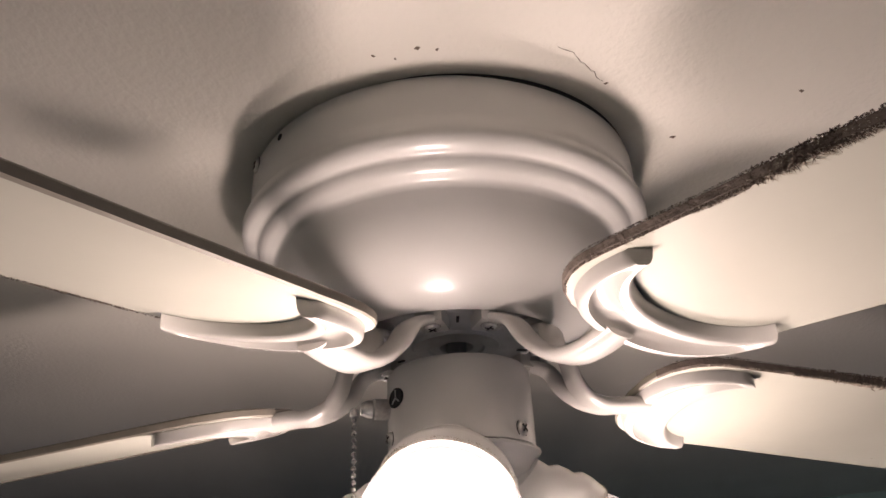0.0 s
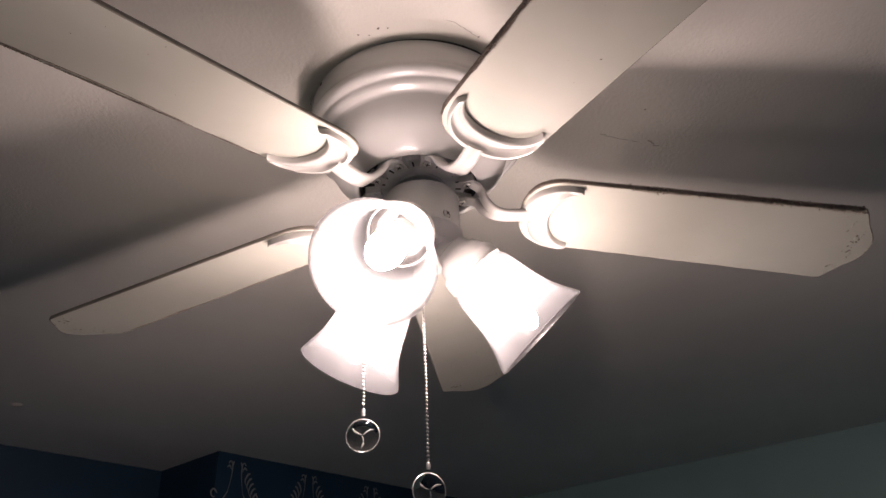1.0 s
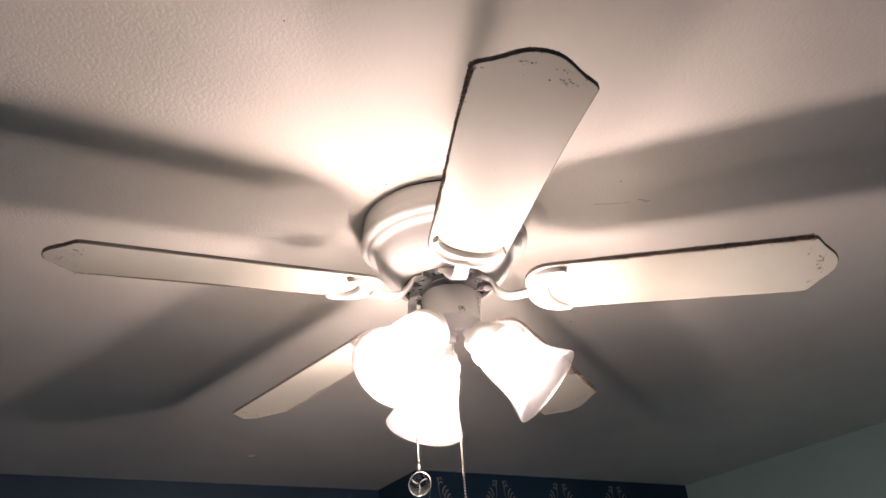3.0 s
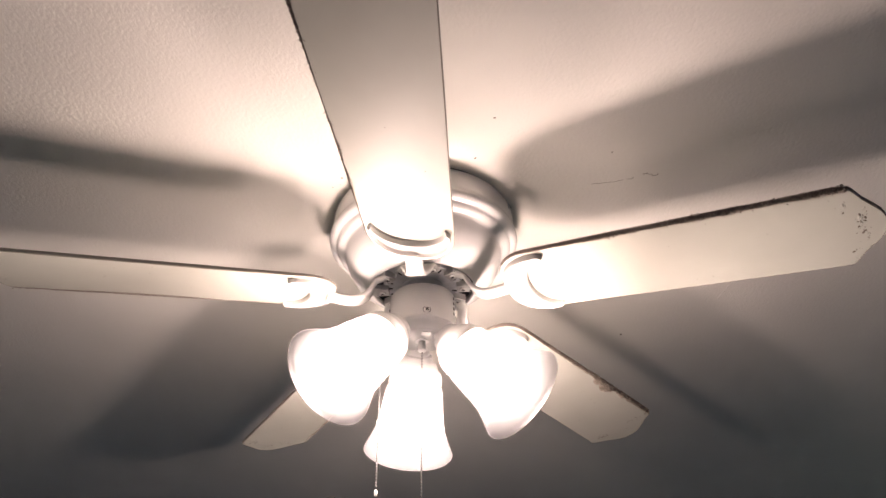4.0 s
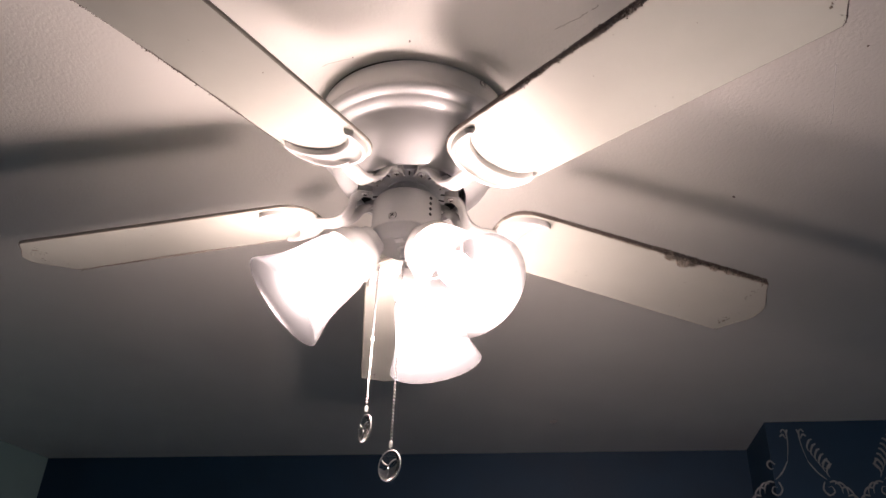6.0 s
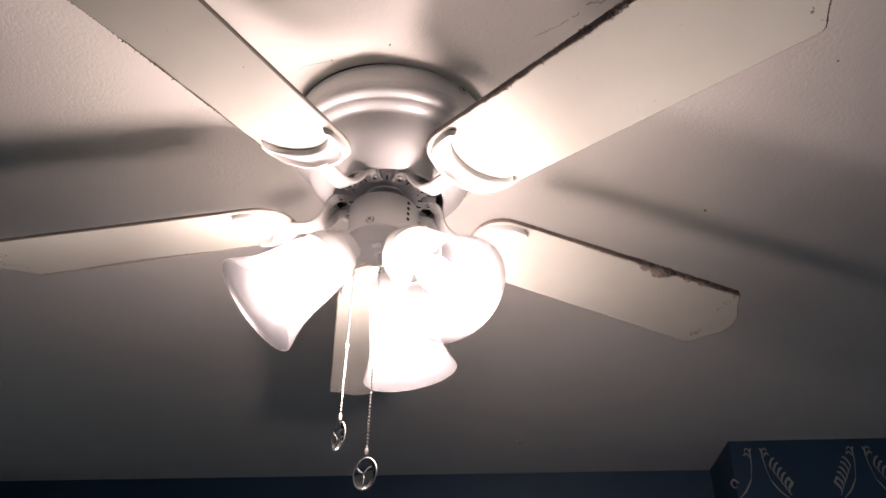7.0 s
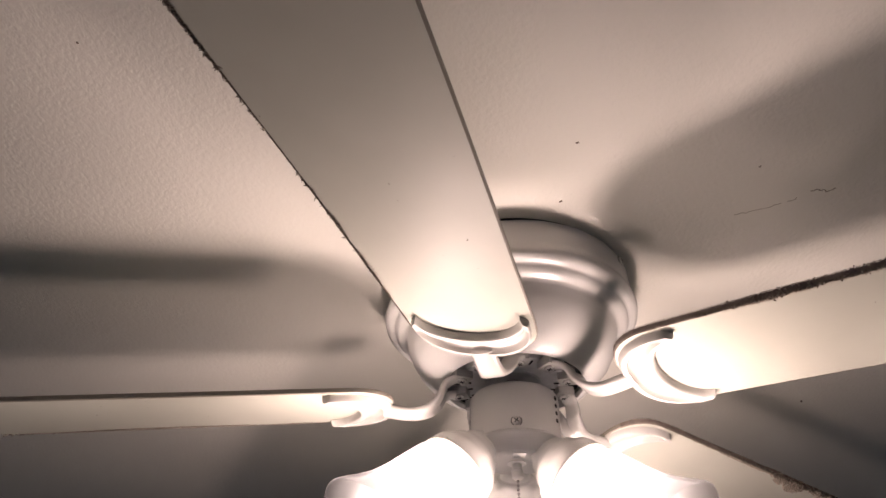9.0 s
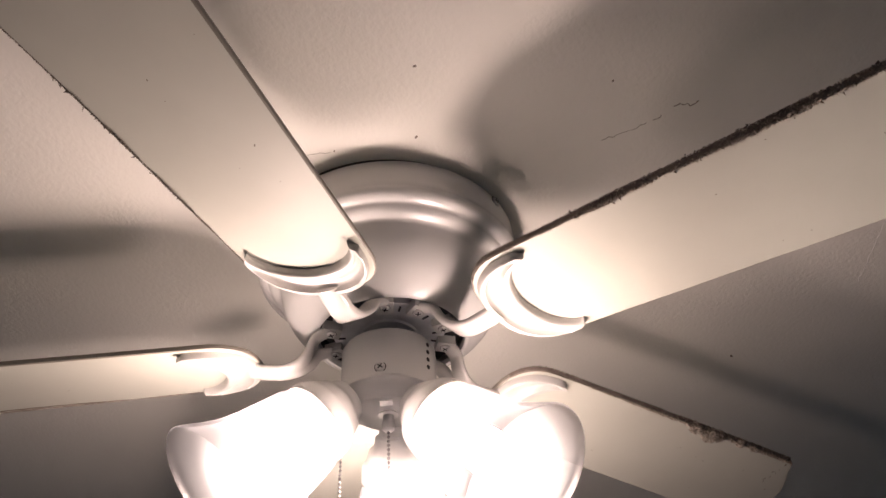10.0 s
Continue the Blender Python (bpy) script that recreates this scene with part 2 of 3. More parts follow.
slab("wall_west", S0 - 0.1, S0, N0, N1, 0, CEIL, TEAL, "pale teal painted wall beside the navy wall", "wall")
slab("wall_east", S1, S1 + 0.1, N0, N1, 0, CEIL, TEAL, "pale teal painted wall beside the navy bulkhead", "wall")
bulkhead = slab("wall_bulkhead", BOX_S, S1, BOX_N, N1, 0, CEIL, NAVY, "navy blue boxed-out wall with silver scroll stencils", "wall")

# ---- the ceiling fan ----
fan = tagged(new("ceiling_fan"), "white five-blade flush ceiling fan with three lit frosted shades, dusty blades", "ceiling fan")
fan.location = (0, 0, CEIL)
NOM = -51.8

bm = bmesh.new()
profile = [(0.1252, -0.0012), (0.1262, -0.0035), (0.1265, -0.0120), (0.1261, -0.0260), (0.1266, -0.0302), (0.1288, -0.0346), (0.1306, -0.0392), (0.1297, -0.0438), (0.1262, -0.0468), (0.1224, -0.0478),
           (0.1203, -0.0483), (0.1196, -0.0501), (0.1182, -0.0529), (0.1148, -0.0553), (0.1106, -0.0563), (0.1082, -0.0575), (0.1070, -0.0606), (0.1055, -0.0690),
           (0.1020, -0.0800), (0.0965, -0.0904), (0.0890, -0.0998), (0.0800, -0.1075), (0.0735, -0.1118), (0.0708, -0.1133), (0.0688, -0.1130), (0.0680, -0.1080)]
lathe(bm, [(0.05, -0.0012)] + profile, 128, Matrix.Translation((-0.0035, 0.005, 0)))
housing = part("motor_housing", bm, ENAMEL, fan, "white enamel stepped motor housing", sharp=60)
# black ring that paints the shade between housing and ceiling
bm = bmesh.new()
lathe(bm, [(0.120, 0), (0.120, -0.004), (0.05, -0.004)], 96)
part("ceiling_gap_shade", bm, DARK, fan, "black ring standing for the shade in the gap at the ceiling")
bm = bmesh.new()
lathe(bm, [(0.0525, -0.0950), (0.0525, -0.1075), (0.0515, -0.1100), (0.0500, -0.1105), (0.0275, -0.1112), (0.0262, -0.1130), (0.0175, -0.1134), (0.0165, -0.1122), (0.0105, -0.1124), (0.0098, -0.1112), (0.0095, -0.0970)], 64)
motor_plate = part("motor_plate", bm, MOTOR, fan, "grey metal motor underside")
for k in range(20):
    if k % 4 != 3:
        bm = bmesh.new()
        box(bm, 0.0405, 0.0475, -0.0008, 0.0008, -0.1116, -0.1100)
        part("vent_slot", bm, DARK, motor_plate, "", False).matrix_local = pose(0, 0, 0, 0, 0, NOM + 36 + k * 18)
# black liner, so the hollow round the plate is dark by colour
bm = bmesh.new()
lathe(bm, [(0.0672, -0.1085), (0.0674, -0.0960), (0.0500, -0.0960)], 64)
part("motor_gap_shade", bm, DARK, fan, "black liner standing for the shade in the gap round the motor plate")
bm = bmesh.new()
lathe(bm, [(0.0096, -0.1010), (0.0062, -0.1010), (0.0062, -0.1150), (0.0056, -0.1160), (0.0054, -0.135)], 40)
part("motor_shaft", bm, SHAFT, fan, "dark grey motor shaft and collar")
SCREW = screw_mesh("screw")

# blades, their brackets and dust
# turn off the even spacing, height at the bracket, droop, pitch and bend of each blade
BLADES = [(1.7, -0.1412, 0.0546, 0.190, 0), (1.05, -0.1402, 0.0515, 0.185, 0.22), (-1.1, -0.1444, 0.0800, 0.198, 0), (0.1, -0.1452, 0.0660, 0.2076, 0), (1.6, -0.1460, 0.0720, 0.2096, 0)]
SET = {"root": -0.143, "droop": 0.063, "pitch": 0.2126, "bend": 0.0}


def on_blade(u, v, w):
    return Vector((u, v, SET["root"] - SET["droop"] * (u - 0.175) - SET["bend"] * max(0.0, u - 0.33) ** 2 - SET["pitch"] * v + w))


def half_width(u):
    return 0.0515 + (0.0585 - 0.0515) * min(1, max(0, (u - 0.16) / 0.34))


def outline():
    pts = []
    n = 14
    for k in range(n + 1):                      # rounded root from side one to side two
        a = math.pi * k / n
        c, s = math.cos(a), math.sin(a)
        pts.append((0.162 - 0.047 * abs(s) ** 0.85, -0.0515 * math.copysign(abs(c) ** 0.75, c)))
    for k in range(1, 13):
        u = 0.162 + (0.500 - 0.162) * k / 12
        pts.append((u, half_width(u)))
    tip = [(0.505, 0.0580), (0.5085, 0.0560), (0.511, 0.0530), (0.514, 0.048), (0.5185, 0.041), (0.5245, 0.0335), (0.531, 0.026), (0.5365, 0.0185), (0.5400, 0.0105), (0.5412, 0.0)]
    pts += tip + [(u, -v) for u, v in reversed(tip[:-1])]
    for k in range(12, 0, -1):
        u = 0.162 + (0.500 - 0.162) * k / 12
        pts.append((u, -half_width(u)))
    return pts


def blade_mesh():
    bm = bmesh.new()
    pts = outline()
    T = 0.0055
    loops = []
    for inset, w in ((0.0012, 0.0), (0.0, 0.001), (0.0, T - 0.001), (0.0012, T)):
        ring = []
        for i, (u, v) in enumerate(pts):
            a, b = Vector(pts[i - 1]), Vector(pts[(i + 1) % len(pts)])
            d = (b - a).normalized()
            nrm = Vector((-d.y, d.x))
            mid = Vector((0.33, 0.0))
            if nrm.dot(mid - Vector((u, v))) < 0:
                nrm = -nrm
            q = Vector((u, v)) + nrm * inset
            ring.append(bm.verts.new(on_blade(q.x, q.y, w)))
        loops.append(ring)
    k = len(pts)
    for a, b in zip(loops, loops[1:]):
        for i in range(k):
            f = bm.faces.new((a[i], a[(i + 1) % k], b[(i + 1) % k], b[i]))
            # brown on the worn side and tip, shade-darkened ivory on the clean side
            worn = pts[i][1] < -0.03 or pts[i][0] > 0.5
            f.material_index = 1 if worn else 2
    bm.faces.new(loops[0])
    bm.faces.new(loops[-1])
    return finish(bm, "blade", [LAMINATE, BLADE_EDGE, SHADED_IVORY_EDGE], sharp=30)


def bracket_mesh():
    bm = bmesh.new()
    ns, nt = 48, 28
    grid = []
    for i in range(ns + 1):
        a = -math.pi / 2 + math.pi * i / ns
        c, s = math.cos(a), math.sin(a)
        o = Vector((0.171 - 0.0545 * abs(c) ** 0.85, 0.0475 * math.copysign(abs(s) ** 0.8, s)))
        q = Vector((0.1785 - 0.0300 * abs(c) ** 1.1, 0.0415 * s))
        row = []
        wide = (o - q).length
        for j in range(nt + 1):
            t = j / nt
            p = o.lerp(q, t)
            dist = min(t, 1 - t) * wide
            edge = min(1.0, dist / 0.0035)
            h = 0.0072 * math.sqrt(max(0, 1 - (1 - edge) ** 2))
            if t > 0 and t < 1 and wide > 0.016:
                x = (t - 0.47) / 0.25
                dip = max(0, 1 - x * x) ** 0.45 * min(1, (wide - 0.016) / 0.007)
                h -= 0.0066 * dip
            row.append(bm.verts.new(on_blade(p.x, p.y, -h - 0.0003)))
        grid.append(row)
    for a, b in zip(grid, grid[1:]):
        for j in range(nt):
            bm.faces.new((a[j], a[j + 1], b[j + 1], b[j]))
    for row, t in ((grid[0], -1), (grid[-1], 1)):       # the horns end in a flat cut
        foot = []
        for j in (0, nt):
            p = (Vector((0.171, t * 0.0475)), Vector((0.1785, t * 0.0415)))[j // nt]
            foot.append(bm.verts.new(on_blade(p.x, p.y, 0.0004)))
        bm.faces.new(row + [foot[1], foot[0]])
    # arm with its fork
    base = on_blade(0.1240, 0, -0.0030)
    side = Vector((0, 1, 0))
    for sg in (-1, 1):
        tab = Vector((0.054 * math.cos(radians(19)), sg * 0.054 * math.sin(radians(19)), -0.1165))
        path = spline([base, (0.108, sg * 0.0006, -0.1445), (0.094, sg * 0.0016, -0.1450), (0.0815, sg * 0.0042, -0.1410), (0.0722, sg * 0.0088, -0.1320), (0.0655, sg * 0.0138, -0.1200), (0.054, sg * 0.0176, -0.1150)], 6)
        k = len(path)
        w = [0.0104 - 0.0028 * i / (k - 1) for i in range(k)]
        h = [0.0052 - 0.0024 * i / (k - 1) for i in range(k)]
        tube(bm, path, w, h, side)
        box(bm, -0.0085, 0.0085, -0.0075, 0.0075, -0.0015, 0.0075, Matrix.Translation(tab) @ pose(0, 0, 0, 0, 0, sg * 19))
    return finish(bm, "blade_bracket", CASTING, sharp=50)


def dust_mesh(seed, clumps=()):
    """Tufts of fluff along the leading edge and round the tip."""
    rnd = random.Random(seed)
    vs, fs, pale = [], [], []

    def tuft(p, d, l, w, light=False):
        pale.extend([1 if light else 0] * 4)
        s = d.cross(Vector((rnd.uniform(-1, 1), rnd.uniform(-1, 1), rnd.uniform(-1, 1)))).normalized() * w
        q = d.cross(s).normalized() * w
        i = len(vs)
        vs.extend([p + s, p - s * 0.5 + q, p - s * 0.5 - q, p + d * l])
        fs.extend([(i, i + 1, i + 3), (i + 1, i + 2, i + 3), (i + 2, i, i + 3), (i, i + 2, i + 1)])

    u = 0.125
    while u < 0.503:
        dens = 0.35 + 0.9 * max(0, noise.noise(Vector((u * 22, seed * 3.1, 0))) + 0.25)
        dens *= 0.12 + u * 2.9
        if u < 0.162:
            e = (0.162 - u) / 0.05
            v = -0.0515 * max(0.05, 1 - e ** 2.3) ** 0.5
            dens *= 0.5
        else:
            v = -half_width(u)
        for _ in range(rnd.choice((22, 25, 28))):
            w = rnd.uniform(-0.0006, 0.0060)
            d = Vector((rnd.uniform(-1.2, 1.2), rnd.uniform(-0.8, 0.1), rnd.uniform(-0.5, 0.5))).normalized()
            tuft(on_blade(u + rnd.uniform(-0.001, 0.001), v + 0.0004, w), d, rnd.uniform(0.0006, 0.0019) * dens, rnd.uniform(0.0002, 0.00048), rnd.random() < 0.22)
        if dens > 0.6 and rnd.random() < 0.6:          # fluff hanging over the underside
            for _ in range(4):
                d = Vector((rnd.uniform(-0.6, 0.6), rnd.uniform(0.3, 1.0), rnd.uniform(-0.55, -0.1))).normalized()
                tuft(on_blade(u, v + 0.0008, -0.0002), d, rnd.uniform(0.0014, 0.0036) * dens, 0.00022, rnd.random() < 0.35)
        lay = noise.noise(Vector((u * 38, seed * 5.3, 4))) + 0.28
        if u > 0.2 and lay > 0:                         # a feathery mat lying over the underside
            for _ in range(7):
                d = Vector((rnd.uniform(-0.2, 0.9), 1.0, -SET["pitch"] - rnd.uniform(0.03, 0.16))).normalized()
                tuft(on_blade(u + rnd.uniform(-0.0005, 0.0005), v + rnd.uniform(0.0, 0.0012), -0.0004), d, rnd.uniform(0.0015, 0.0055) * min(1.0, 0.3 + 1.2 * lay) * min(1.0, u * 2.6), 0.0002, rnd.random() < 0.4)
        if rnd.random() < 0.34 * dens:                  # pale wisps drawn out over the laminate
            lean = rnd.uniform(0.2, 0.9)
            for _ in range(3):
                d = Vector((lean + rnd.uniform(-0.2, 0.2), 1.0, 0.19 * -1.0 + rnd.uniform(-0.03, 0.0))).normalized()
                tuft(on_blade(u, v + 0.001, -0.0003), d, rnd.uniform(0.003, 0.007) * min(1.2, dens), 0.00012, True)
        u += 0.00085
    tip = [p for p in outline() if p[0] > 0.5]          # a thin worn brown rim round the tip
    for (u1, v1), (u2, v2) in zip(tip, tip[1:]):
        steps = max(1, int(math.hypot(u2 - u1, v2 - v1) / 0.0009))
        for i in range(steps):
            q = i / steps
            u, v = u1 + (u2 - u1) * q, v1 + (v2 - v1) * q
            rim = 0.5 + 0.8 * max(0, noise.noise(Vector((v * 40, seed * 1.7, 2))) + 0.3)
            for _ in range(4):
                d = Vector((rnd.uniform(-0.6, 1.0), rnd.uniform(-0.8, 0.8), rnd.uniform(-0.5, 0.4))).normalized()
                tuft(on_blade(u - 0.0005 - 0.0025 * rnd.random() ** 3 * rim, v * 0.995, rnd.uniform(-0.0003, 0.0055)), d, rnd.uniform(0.0005, 0.0018) * rim, rnd.uniform(0.0003, 0.0009))
    for u0, n, spread in clumps:
        for _ in range(n):
            u = min(0.503, u0 + rnd.gauss(0, spread))
            d = Vector((rnd.uniform(-1, 1), rnd.uniform(-1, 1), rnd.uniform(-0.8, 0.2))).normalized()
            tuft(on_blade(u, -half_width(u) + rnd.uniform(-0.001, 0.005) * rnd.random(), rnd.uniform(-0.0015, 0.0065)), d, rnd.uniform(0.001, 0.0035), rnd.uniform(0.0004, 0.0010), rnd.random() < 0.3)
    for u0, out, size, n in LUMPS.get(seed - 1, ()):
        for _ in range(n):
            q = Vector([rnd.gauss(0, 1) for _ in range(3)])
            q = q.normalized() * min(q.length, 1.6) * size
            d = (q.normalized() + Vector([rnd.uniform(-0.8, 0.8) for _ in range(3)])).normalized()
            u = u0 + q.x * 1.5
            tuft(on_blade(u, -half_width(u) + out + q.y, -size * 0.5 + q.z * 0.7), d, rnd.uniform(0.0008, 0.0026), rnd.uniform(0.00018, 0.0005), rnd.random() < 0.62)
    me = bpy.data.meshes.new("dust")
    me.from_pydata(vs, [], fs)
    me.materials.append(DUST)
    me.materials.append(PALE_DUST)
    me.polygons.foreach_set("material_index", pale)
    return me


def spots_mesh(seed):
    """Pits and blisters towards the tip, and a few along the blade."""
    rnd = random.Random(seed + 90)
    bm = bmesh.new()
    for n in range(92):
        if n < 78:
            if n % 9 == 0:                              # the blisters come in groups
                v0 = rnd.uniform(-0.042, 0.042)
                u0 = 0.528 - 0.55 * max(0.0, abs(v0) - 0.010) - abs(rnd.gauss(0, 0.010))
            u, v = u0 - abs(rnd.gauss(0, 0.0035)), v0 + rnd.gauss(0, 0.0055)
        else:
            u, v = rnd.uniform(0.24, 0.5), rnd.uniform(-0.048, 0.048)
        r = rnd.uniform(0.0005, 0.0020) * rnd.uniform(0.4, 1) if n < 78 else rnd.uniform(0.0003, 0.0007)
        k = 9
        st, lean, high = rnd.uniform(1, 2.2), rnd.uniform(0, 6.3), rnd.uniform(0.22, 0.40)
        wob = [rnd.uniform(0.65, 1.15) for _ in range(k)]
        rings = []
        for share, h in ((1.0, -0.0001), (0.72, 0.6), (0.36, 0.95)):
            ring_now = []
            for i in range(k):
                x, y = share * r * wob[i] * math.cos(2 * math.pi * i / k), share * r * st * wob[i] * math.sin(2 * math.pi * i / k)
                ring_now.append(bm.verts.new(on_blade(u + x * math.cos(lean) - y * math.sin(lean), v + x * math.sin(lean) + y * math.cos(lean), -high * r * h if h > 0 else 0.0001)))
            rings.append(ring_now)
        dark = rnd.random() < (0.55 if r < 0.001 else 0.25)
        for lo, hi in zip(rings, rings[1:]):
            for i in range(k):
                bm.faces.new((lo[i], lo[(i + 1) % k], hi[(i + 1) % k], hi[i])).material_index = 0 if dark else 1
        bm.faces.new(rings[-1]).material_index = 0 if dark else 1
    return finish(bm, "worn_spots", [CHIP, LAMINATE], sharp=80)


def peel_mesh(seed):
    """A long split where the laminate lifts off along the worn edge."""
    rnd = random.Random(seed)
    bm = bmesh.new()
    path, w = [], []
    for i in range(60):
        u = 0.255 + 0.225 * i / 59
        v = -half_width(u) + 0.0012 + 0.0042 * max(0.0, math.sin((u - 0.25) * 16)) + rnd.uniform(-0.0003, 0.0003)
        path.append(on_blade(u, v, -0.0003))
        w.append(max(0.00015, 0.0007 * math.sin(math.pi * i / 59) * rnd.uniform(0.5, 1.1)))
    tube(bm, path, w, [0.0003] * 60, Vector((0, 1, 0)), 6)
    return finish(bm, "split_edge", CHIP)


for k, (off, SET["root"], SET["droop"], SET["pitch"], SET["bend"]) in enumerate(BLADES):
    turn = pose(0, 0, 0, 0, 0, NOM + (k - 1) * 72 + off)
    blade = part("blade", blade_mesh(), None, fan, "ivory laminate fan blade with dust along one edge")
    blade.matrix_local = turn
    tagged(part("dust", dust_mesh(k + 1, CLUMPS.get(k, ())), None, blade, "brown-grey dust fluff"), kind="stuff")
    tagged(part("worn_spots", spots_mesh(k), None, blade, "small dark pits and blisters in the laminate"), kind="stuff")
    if k == 0:
        part("split_edge", peel_mesh(4), None, blade, "dark split in the lifting laminate")
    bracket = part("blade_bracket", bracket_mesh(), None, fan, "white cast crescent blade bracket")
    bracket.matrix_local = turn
    for sg in (-1, 1):
        s = part("screw", SCREW, None, bracket)
        s.matrix_local = aim((0.054 * math.cos(radians(19)), sg * 0.054 * math.sin(radians(19)), -0.1178), (0, 0, -1), k * 31 + sg * 17)

# screws and holes on the housing's rim
for az, size in ((-136.3, 0.0022), (-152.0, 0.0045), (23.3, 0.0045)):
    a = radians(az)
    p = (-0.0035 + 0.1262 * math.cos(a), 0.005 + 0.1262 * math.sin(a), -0.0075)
    if size > 0.003:
        s = part("screw", screw_mesh("rim_screw", size), None, housing)
        s.matrix_local = aim(p, (math.cos(a), math.sin(a), 0), az)
    else:
        bm = bmesh.new()
        lathe(bm, [(size, 0), (size, 0.0004), (0, 0.0004)], 16, aim(p, (math.cos(a), math.sin(a), 0)))
        part("screw_hole", bm, DARK, housing)

# switch housing and light kit
bm = bmesh.new()
lathe(bm, [(0.012, -0.128), (0.036, -0.128), (0.0405, -0.1295), (0.0425, -0.133), (0.0425, -0.176), (0.02, -0.176)], 96)
switch = part("switch_housing", bm, ENAMEL, fan, "white enamel switch housing")
bm = bmesh.new()
lathe(bm, [(0.0385, -0.1766), (0.0436, -0.1769), (0.0449, -0.1778), (0.0447, -0.1790), (0.0428, -0.1802), (0.0412, -0.1815), (0.0395, -0.1840), (0.0372, -0.1872), (0.0345, -0.1894), (0.0322, -0.1903), (0.0316, -0.1912), (0.0308, -0.1918), (0.0, -0.1918)], 96)
kit = part("light_kit_bowl", bm, ENAMEL, fan, "white enamel light kit bowl")
# black ring for the shade under the switch housing's bottom edge
bm = bmesh.new()
lathe(bm, [(0.0380, -0.1755), (0.0408, -0.1756), (0.0408, -0.1772), (0.0380, -0.1773)], 96)
part("seam", bm, DARK, kit, "black ring painting the shade in the seam above the light kit")
a = radians(-34.0)
bm = bmesh.new()
box(bm, -0.0045, 0.0045, -0.0055, 0.0055, -0.0004, 0.0005, aim((0.0215 * math.cos(a), 0.0215 * math.sin(a), -0.1920), (0, 0, -1), 34))
part("latch_plate", bm, STEEL, kit, "small bright metal plate", False)
for az in (-38.2, 81.8, -158.2):
    a = radians(az)
    s = part("screw", SCREW, None, switch)
    s.matrix_local = aim((0.0422 * math.cos(a), 0.0422 * math.sin(a), -0.1695), (math.cos(a), math.sin(a), 0), az)

# three lamps
LAMPS = [(-98.0, 0.1337, -0.2797, 45.1), (22.8, 0.1260, -0.2868, 45.2), (143.0, 0.1314, -0.2907, 47.5)]
SHADE_IN = [(0.0, 0.0290), (0.006, 0.0318), (0.0105, 0.0340), (0.019, 0.0378), (0.036, 0.0402), (0.056, 0.0428), (0.074, 0.0468), (0.088, 0.0525), (0.098, 0.0575), (0.104, 0.0600)]


def shade_mesh():
    bm = bmesh.new()
    outer = [(r, z) for z, r in SHADE_IN]
    inner = [(r - 0.003, z) for z, r in reversed(SHADE_IN)]
    lathe(bm, [(0.022, -0.001), (0.028, -0.0005)] + outer + [(0.0590, 0.1052)] + inner + [(0.0255, 0.003), (0.022, 0.0025)], 72, close=True)
    return finish(bm, "glass_shade", FROSTED, sharp=70)


def holder_mesh():
    bm = bmesh.new()
    lathe(bm, [(0.0, -0.040), (0.0120, -0.040), (0.0142, -0.037), (0.0155, -0.0315), (0.0188, -0.0300), (0.0200, -0.0255), (0.0212, -0.0215), (0.0255, -0.0185), (0.0278, -0.0130), (0.0292, -0.0080), (0.0330, -0.0055), (0.0346, 0.0000), (0.0353, 0.0060), (0.0356, 0.0085), (0.0350, 0.0096), (0.0322, 0.0096)], 64)
    return finish(bm, "lamp_holder", ENAMEL, sharp=50)


def bulb_mesh():
    bm = bmesh.new()
    lathe(bm, [(0.0120, 0.0380), (0.0152, 0.0440), (0.0176, 0.0520), (0.0183, 0.0600), (0.0172, 0.0690), (0.0142, 0.0790), (0.0098, 0.0880), (0.0050, 0.0945), (0.0, 0.0965)], 40)
    return finish(bm, "bulb", BULB)


def bulb_base_mesh():
    bm = bmesh.new()
    lathe(bm, [(0.0, 0.0195), (0.0125, 0.0195), (0.0145, 0.0210), (0.0145, 0.0345), (0.0120, 0.0380), (0.0, 0.0380)], 40)
    return finish(bm, "bulb_base", CASTING)


def socket_mesh():
    bm = bmesh.new()
    lathe(bm, [(0.0, 0.0), (0.0155, 0.0), (0.0155, 0.018), (0.0125, 0.0195), (0.0, 0.0195)], 32)
    return finish(bm, "socket", CASTING)


def lint_mesh(d, seed):
    """Lint lying on the side of a shade holder that faces up."""
    rnd = random.Random(seed)
    up = aim((0, 0, 0), d).to_3x3().transposed() @ Vector((0, 0, 1))
    mid = math.atan2(up.y, up.x)
    vs, fs = [], []
    for k in range(600):
        a = mid + rnd.gauss(0, 0.7)
        z, r = rnd.choice(((0.0085, 0.0355), (0.0094, 0.0350)))
        heap = max(0.15, noise.noise(Vector((a * 5, seed * 0.7, z * 90))) + 0.45)
        p = Vector((r * math.cos(a), r * math.sin(a), z + rnd.uniform(-0.0015, 0.001)))
        t = (Vector((math.cos(a), math.sin(a), 0)) + Vector([rnd.uniform(-1.2, 1.2) for _ in range(3)])).normalized()
        s = t.orthogonal().normalized() * rnd.uniform(0.00012, 0.0003)
        q = t.cross(s)
        i = len(vs)
        vs.extend([p + s, p - s * 0.5 + q, p - s * 0.5 - q, p + t * rnd.uniform(0.0006, 0.0022) * heap])
        fs.extend([(i, i + 1, i + 3), (i + 1, i + 2, i + 3), (i + 2, i, i + 3), (i, i + 2, i + 1)])
    me = bpy.data.meshes.new("lint")
    me.from_pydata(vs, [], fs)
    me.materials.append(PALE_DUST)
    return me


